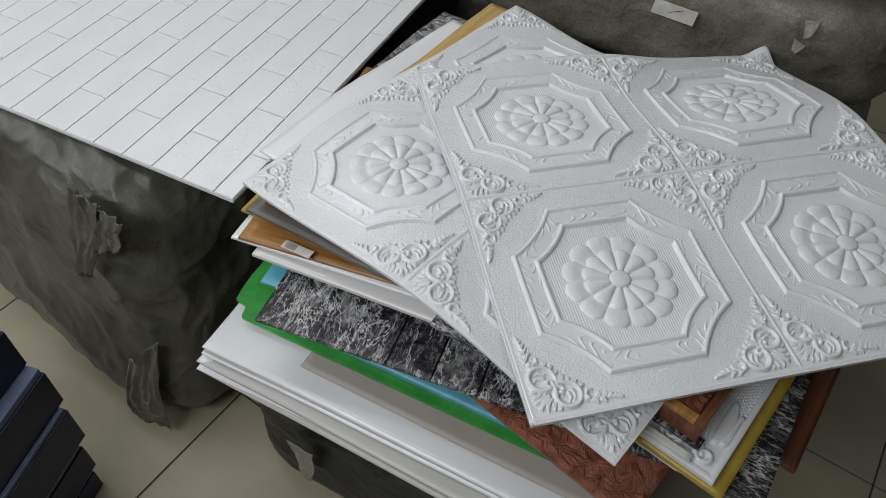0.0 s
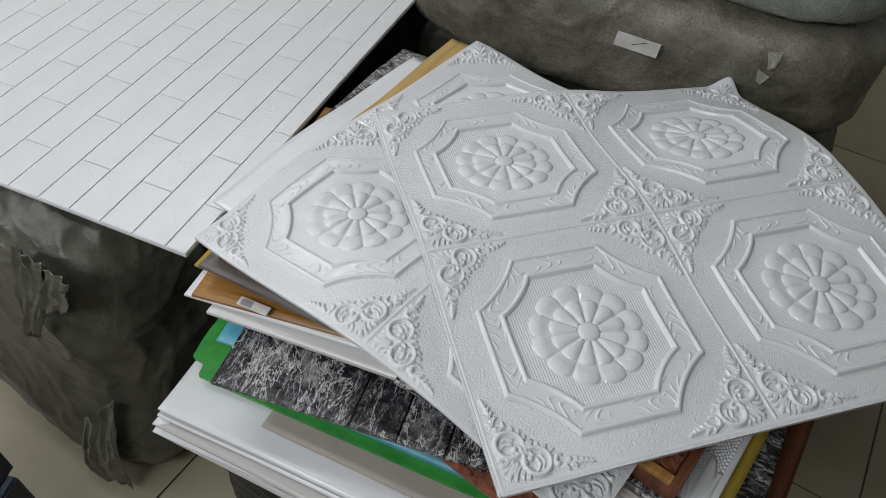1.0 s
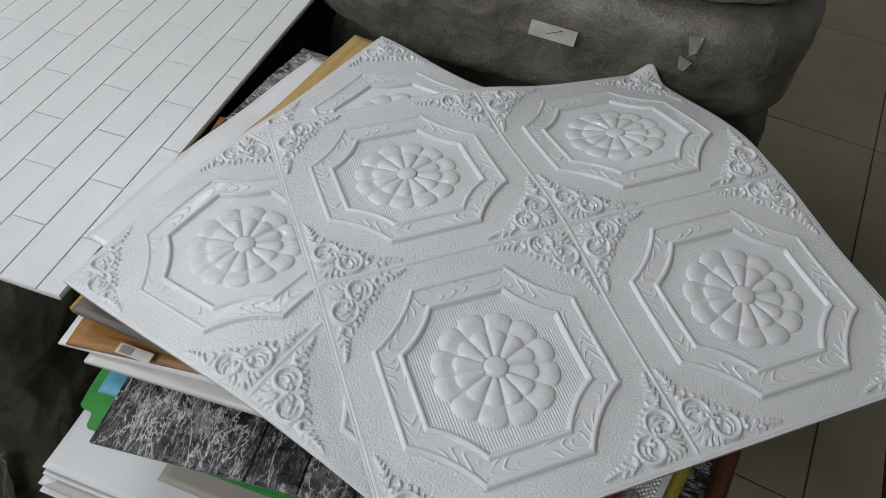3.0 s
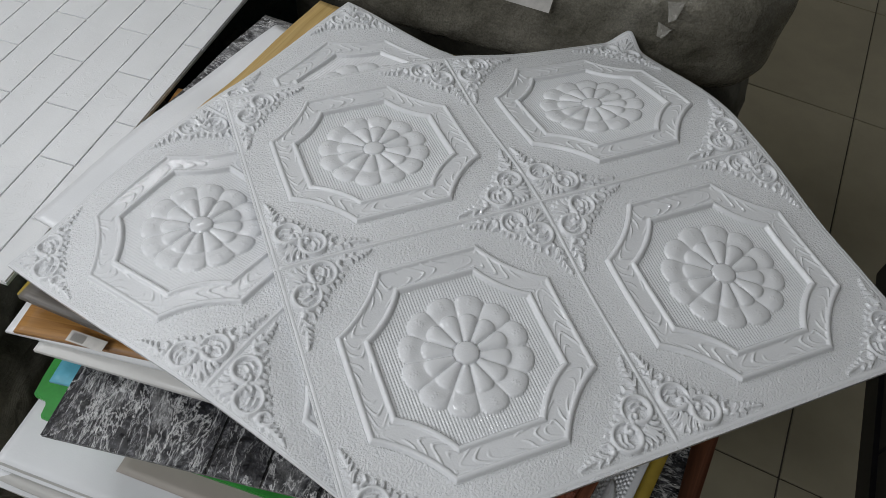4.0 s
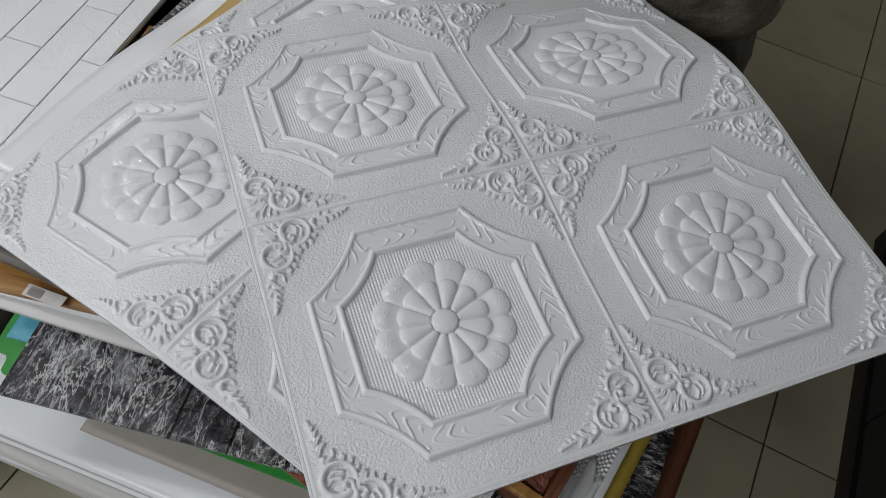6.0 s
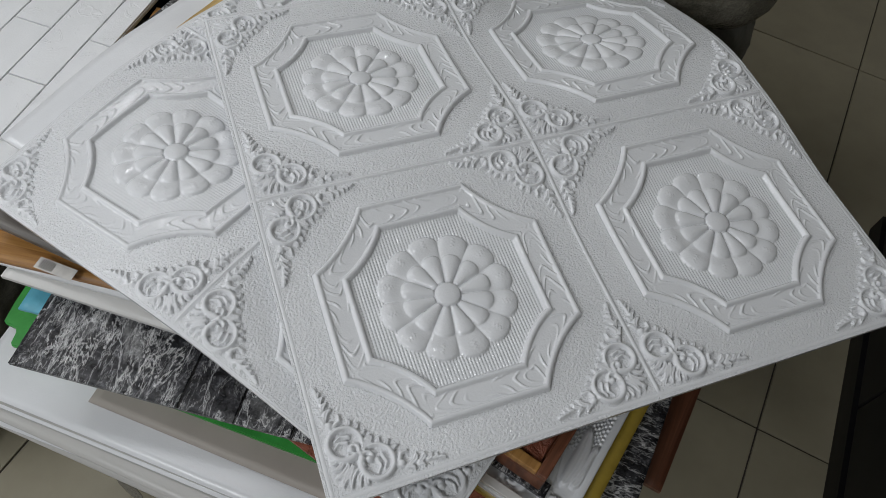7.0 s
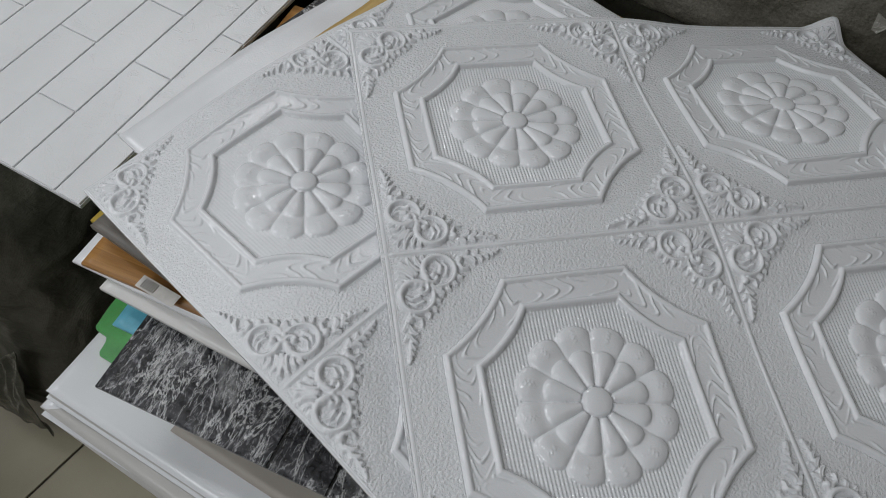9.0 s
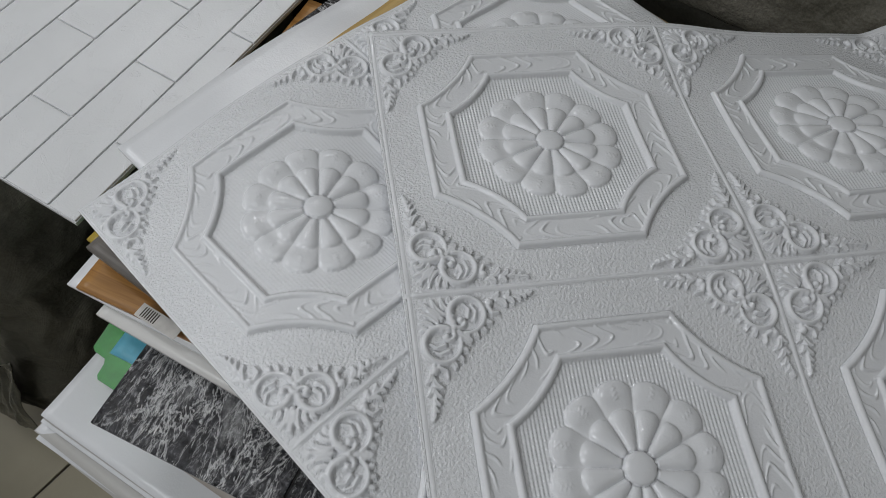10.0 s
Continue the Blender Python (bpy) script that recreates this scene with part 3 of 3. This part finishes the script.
def barcode_label():
    root = new("paper_label")
    root.matrix_world = pose(-0.618, 0.072, 0.6655, 0, 0, -39)
    bm = box_bm(0.052, 0.016, 0.0006)
    bmesh.ops.translate(bm, verts=bm.verts, vec=(0.026, -0.002, 0))
    part("paper", bm, PAPER, root)
    for i in range(7):
        bm = box_bm(0.0012, 0.012, 0.0003)
        bmesh.ops.translate(bm, verts=bm.verts, vec=(0.006 + 0.0028 * i, -0.002, 0.0007))
        part("bar", bm, GROUT, root)
    return tagged(root, "small white paper label with a bar code", "label")


barcode_label()
# rear edge, laid out along the second panel
def beside(u, v):
    c, n = math.cos(radians(35.5)), math.sin(radians(35.5))
    return -0.181 + c * u - n * v, 0.080 + n * u + c * v


sheet("pine_foam_sheet", beside(0.330, 0.398), 222.4, 0.52, 0.5, 0.001, 0.005, PINE, "yellow pine-print foam sheet", follow=True)
sheet("foam_sheet", beside(0.235, 0.418), 217.0, 0.51, 0.55, 0.009, 0.005, WHITE_FOAM, "plain white foam sheet", follow=True)
sheet("slate_foam_sheet", beside(0.255, 0.462), 224.0, 0.45, 0.5, 0.017, 0.006, SLATE, "dark slate-print foam sheet under white ones", follow=True)

# brick sheet
def brick_sheet():
    root = new("brick_panel")
    root.matrix_world = pose(-0.694, 0.186, 0.652, 0, 0, 51.8)
    L, R, row, length = 1.25, 0.86, 0.0645, 0.2165
    bm = box_bm(L, R, 0.006)
    bmesh.ops.translate(bm, verts=bm.verts, vec=(L / 2, R / 2, 0))
    part("backing", bm, BRICK_FOAM, root)
    made = {}
    for k in range(-1, int(R / row) + 1):
        y0, y1 = max(0.001, k * row + 0.0395 + 0.0011), min(R - 0.001, (k + 1) * row + 0.0395 - 0.0011)
        if y1 - y0 < 0.005:
            continue
        s = -0.1095 if k % 2 else 0.0
        while s < L:
            x0, x1 = max(0.001, s + 0.0011), min(L - 0.001, s + length - 0.0011)
            s += length
            if x1 - x0 < 0.01:
                continue
            key = (round(x1 - x0, 4), round(y1 - y0, 4))
            if key not in made:
                bm = box_bm(x1 - x0, y1 - y0, 0.0035, 0.0010)
                b = part("brick", bm, BRICK_FOAM, root)
                made[key] = b.data
            else:
                b = new("brick", made[key])
                b.parent = root
            b.location = ((x0 + x1) / 2, (y0 + y1) / 2, 0.0055)
    return tagged(root, "white brick-pattern foam panel lying on a sack", "foam panel")


brick_sheet()


# ---- sacks ----
def sack(name, m, sx, sy, sz, mat, label, seed, taper=0.0, power=7.0, fold=0.02, n=70):
    """A stuffed, wrinkled sack with its base on z = 0."""
    verts, faces = [], []
    index = {}
    rng = random.Random(seed)
    off = Vector((rng.uniform(0, 50), rng.uniform(0, 50), rng.uniform(0, 50)))
    t = [2 * i / n - 1 for i in range(n + 1)]

    def vert(a, b, c):
        key = (round(a, 5), round(b, 5), round(c, 5))
        if key in index:
            return index[key]
        p = Vector(key)
        r = (abs(p.x) ** power + abs(p.y) ** power + abs(p.z) ** power) ** (1 / power)
        p = p / r
        q = Vector((p.x * sx / 2, p.y * sy / 2, p.z * sz / 2))
        f = 1 - taper * (q.z / sz + 0.5)
        q.x, q.y = q.x * f, q.y * f
        s = off + q * 3.2
        w = noise.noise(s * 0.8) + 0.75 * (0.55 - abs(noise.noise(s * 1.1 + Vector((4, 2, 1)))) ** 0.7) + 0.42 * (0.5 - abs(noise.noise(s * 2.7 + Vector((3, 1, 7)))) ** 0.6) + 0.16 * (0.5 - abs(noise.noise(s * 7.0 + Vector((1, 8, 2)))) ** 0.6)
        q += p.normalized() * fold * w
        q.z = min(max(q.z + sz / 2, 0.0), sz)
        index[key] = len(verts)
        verts.append(q)
        return index[key]

    for axis in range(3):
        for sign in (-1, 1):
            for i in range(n):
                for j in range(n):
                    quad = []
                    for a, b in ((t[i], t[j]), (t[i + 1], t[j]), (t[i + 1], t[j + 1]), (t[i], t[j + 1])):
                        c = [0, 0, 0]
                        c[axis], c[(axis + 1) % 3], c[(axis + 2) % 3] = sign, a, b
                        quad.append(vert(*c))
                    faces.append(quad if sign > 0 else quad[::-1])
    ob = mesh_object(name, verts, faces, mat)
    ob.matrix_world = m
    return tagged(ob, label, "sack")


olive = sack("olive_sack", pose(-1.00, 0.80, 0, 0, 0, -49.4), 1.25, 0.80, 0.651, OLIVE, "large dark olive wrapped sack on the floor", 3, taper=0.2, fold=0.034, n=110)
black = sack("black_sack", pose(-0.29, 0.08, 0, 0, 0, -40), 0.68, 0.66, 0.405, BLACK_SACK, "black plastic-wrapped bale under the sheets", 5, fold=0.02)
sack("lower_sack", pose(0.360, 0.773, 0, 0, 0, -41.7), 1.05, 0.46, 0.60, OLIVE, "dark sack on the floor under another sack", 8, fold=0.03)
grey = sack("grey_sack", pose(0.353, 0.736, 0.575, 0, 0, -41.7), 1.05, 0.58, 0.285, GREY_SACK, "large grey-olive taped sack lying behind the pile", 7, power=4.6, fold=0.020, n=120)
sack("pale_sack", pose(0.365, 0.800, 0.838, 0, 0, -41.7), 1.10, 0.67, 0.32, PALE_SACK, "pale green-grey sack lying on another sack", 9, power=5.0, fold=0.022)
sack("teal_sack", pose(-0.30, 1.12, 0, 0, 0, 20), 0.5, 0.5, 0.64, DARK_TEAL, "dark teal plastic bag standing between sacks", 11, fold=0.04)


def crumple(name, parent, m, w, d, mat, seed, amount=0.012, label=""):
    """A crumpled strip of film or tape, a part of its sack."""
    n = 26
    X, Y = np.meshgrid(np.linspace(-w / 2, w / 2, n), np.linspace(-d / 2, d / 2, n))
    Z = amount * (wavy(X * 60, Y * 60, seed) + 0.6 * np.abs(wavy(X * 130, Y * 130, seed + 1)))
    X, Y = X * (0.55 + 0.9 * (Y / d + 0.5)) + 0.5 * w * wavy(Y * 45, X * 25, seed + 2), Y + 0.5 * d * wavy(X * 45, Y * 25, seed + 3)
    ob = sheet_mesh(name, X, Y, Z, Z, 0.0008, mat)
    ob.parent = parent
    ob.matrix_parent_inverse = parent.matrix_world.inverted()
    ob.matrix_basis = m
    return tagged(ob, label)


def facing(x, y, z, nx, ny, nz, turn=0.0, lift=0.004):
    """A pose on a surface: z along its normal."""
    n = Vector((nx, ny, nz)).normalized()
    return Matrix.Translation(Vector((x, y, z)) + lift * n) @ n.to_track_quat("Z", "Y").to_matrix().to_4x4() @ pose(0, 0, 0, 0, 0, turn)


label = part("label", box_bm(0.088, 0.030, 0.0008, 0.0002), PAPER, grey, "white paper label with a pen stroke")
label.matrix_parent_inverse = grey.matrix_world.inverted()
label.matrix_basis = facing(0.203, 0.468, 0.760, -0.55, -0.80, 0.10, -6, 0.012)
for dx, dy, turn in ((0.004, 0.003, 26),):
    mark = part("pen_stroke", box_bm(0.030, 0.0012, 0.0003), GROUT, label)
    mark.matrix_basis = pose(dx, dy, 0.0009, 0, 0, turn)
crumple("tape", grey, facing(0.387, 0.301, 0.810, -0.65, -0.62, 0.45, 10, 0.006), 0.020, 0.034, TAPE, 3, 0.007, "crumpled clear tape")
crumple("tape", grey, facing(0.375, 0.300, 0.770, -0.65, -0.72, 0.2, -20, 0.006), 0.018, 0.026, TAPE, 6, 0.007, "crumpled clear tape")


def fold(parent, quad, lift, seed, label):
    """A loose flap hanging on the sack's long side; quad: its corners as run along the side and height."""
    inv = parent.matrix_world
    at = np.array([tuple(inv @ v.co) for v in parent.data.vertices])
    along, out = np.array((0.651, -0.759, 0)), np.array((-0.759, -0.651, 0))
    base = np.array((-1.00, 0.80, 0))
    run, depth, high = (at - base) @ along, (at - base) @ out, at[:, 2]
    n = 22
    I, J = np.meshgrid(np.linspace(0, 1, n), np.linspace(0, 1, n))
    q = np.array(quad)
    grid = (q[0][None, None] * ((1 - I) * (1 - J))[..., None] + q[1][None, None] * (I * (1 - J))[..., None] + q[2][None, None] * (I * J)[..., None] + q[3][None, None] * ((1 - I) * J)[..., None])
    S = grid[..., 0] + 0.012 * wavy(I * 5, J * 5, seed)
    Z = np.maximum(grid[..., 1] + 0.012 * wavy(I * 5, J * 5, seed + 1), 0.004)
    D = np.zeros_like(S)
    for k in np.ndindex(S.shape):
        near = (np.abs(run - S[k]) < 0.03) & (np.abs(high - Z[k]) < 0.03) & (depth > 0)
        D[k] = max(depth[near].max(), 0.30) if near.any() else 0.30
    for _ in range(14):
        P = np.pad(D, 1, mode="edge")
        D = (P[1:-1, 1:-1] + P[:-2, 1:-1] + P[2:, 1:-1] + P[1:-1, :-2] + P[1:-1, 2:]) / 5
    D += lift * (0.25 + 0.75 * J) + 0.35 * lift * (wavy(I * 14, J * 6, seed + 2) + np.abs(wavy(I * 22, J * 9, seed + 3)))
    points = base + S[..., None] * along + D[..., None] * out + np.stack([0 * Z, 0 * Z, Z], -1)
    back = points - 0.0015 * out
    verts = np.concatenate([points.reshape(-1, 3), back.reshape(-1, 3)])
    ring = np.r_[np.arange(n), n * np.arange(1, n) + n - 1, (n - 1) * n + np.arange(n - 2, -1, -1), n * np.arange(n - 2, 0, -1)]
    faces = np.concatenate([lattice(n, n), lattice(n, n, n * n)[:, ::-1], np.stack([ring, ring + n * n, np.roll(ring, -1) + n * n, np.roll(ring, -1)], -1)])
    ob = mesh_object("flap", verts.tolist(), faces.tolist(), SHINY_OLIVE)
    ob.parent = parent
    ob.matrix_parent_inverse = parent.matrix_world.inverted()
    return tagged(ob, label)


fold(olive, ((0.400, 0.645), (0.490, 0.645), (0.462, 0.48), (0.442, 0.48)), 0.028, 41, "loose hanging fold of olive sacking")
fold(olive, ((0.475, 0.635), (0.550, 0.640), (0.535, 0.57), (0.470, 0.54)), 0.026, 47, "crumpled glossy film")
fold(olive, ((0.465, 0.22), (0.545, 0.32), (0.550, 0.03), (0.445, 0.01)), 0.026, 59, "torn fold of olive sacking hanging to the floor")
crumple("tape", black, facing(-0.640, -0.075, 0.190, -0.70, -0.70, 0.05, 5, 0.012), 0.040, 0.11, TAPE, 31, 0.004, "strip of shiny brown tape")

# black cabinet
def cabinet():
    root = new("black_cabinet")
    root.matrix_world = pose(0.927, -0.497, 0, 0, 0, 45)
    part("plinth", box_bm(1.16, 0.47, 0.06), BLACK, root)
    bm = box_bm(1.2, 0.46, 0.83, 0.006)
    bmesh.ops.translate(bm, verts=bm.verts, vec=(0, -0.018, 0.061))
    part("body", bm, BLACK, root)
    for x in (-0.30, 0.30):
        bm = box_bm(0.594, 0.018, 0.80, 0.003)
        bmesh.ops.translate(bm, verts=bm.verts, vec=(x, 0.222, 0.075))
        part("door", bm, BLACK, root)
    return tagged(root, "plain black cabinet standing on the tiled floor", "cabinet")


cabinet()

# navy boxes
for x, y, z, tall, lid in ((-1.110, 0.040, 0.0, 0.072, 0.010), (-1.104, 0.050, 0.0725, 0.114, 0.030), (-1.090, 0.056, 0.187, 0.114, 0.010), (-1.094, 0.072, 0.3015, 0.114, 0.016), (-1.118, 0.085, 0.416, 0.11, 0.010)):
    root = new("navy_box")
    root.matrix_world = pose(x + 0.03, y + 0.01, z, 0, 0, 153)
    for nm, inset, z0, sz, mt in (("body", 0.0, 0.0, tall - lid - 0.001, NAVY), ("lid", 0.003, tall - lid - 0.0005, lid, PAGE)):
        bm = box_bm(0.24 - 2 * inset, 0.32 - 2 * inset, sz, 0.002)
        bmesh.ops.translate(bm, verts=bm.verts, vec=(0.12, 0.16, z0))
        part(nm, bm, mt, root)
    tagged(root, "dark navy box with a pale lid edge in a stack", "box", "stacked navy boxes")

# floor tiles
def tiles():
    """Square tiles laid askew over the room, cut along its walls."""
    floor = bpy.data.objects["floor"]
    pitch, half = 0.65, 0.323
    turn = pose(0, 0, 0, 0, 0, 43)
    start = turn.inverted() @ Vector((0.577, -0.293, 0))
    whole = None
    for i in range(-10, 10):
        for j in range(-10, 10):
            m = turn @ pose(start.x + (i + 0.5) * pitch, start.y + (j + 0.5) * pitch, -0.006)
            c = m.translation
            if max(abs(c.x), abs(c.y)) > 4.0 + 0.46:
                continue
            cut = max(abs(c.x), abs(c.y)) > 4.0 - 0.46
            if not cut and whole:
                b = new("tile", whole)
                b.parent = floor
            else:
                bm = box_bm(2 * half, 2 * half, 0.006, 0.0015)
                if cut:
                    inv = m.inverted()
                    for p, n in (((4, 0, 0), (1, 0, 0)), ((-4, 0, 0), (-1, 0, 0)), ((0, 4, 0), (0, 1, 0)), ((0, -4, 0), (0, -1, 0))):
                        bmesh.ops.bisect_plane(bm, geom=bm.verts[:] + bm.edges[:] + bm.faces[:], plane_co=inv @ Vector(p), plane_no=inv.to_3x3() @ Vector(n), clear_outer=True)
                    if not bm.faces:
                        bm.free()
                        continue
                b = part("tile", bm, TILE, floor)
                if not cut:
                    whole = b.data
            b.matrix_parent_inverse = floor.matrix_world.inverted()
            b.matrix_basis = m

tiles()
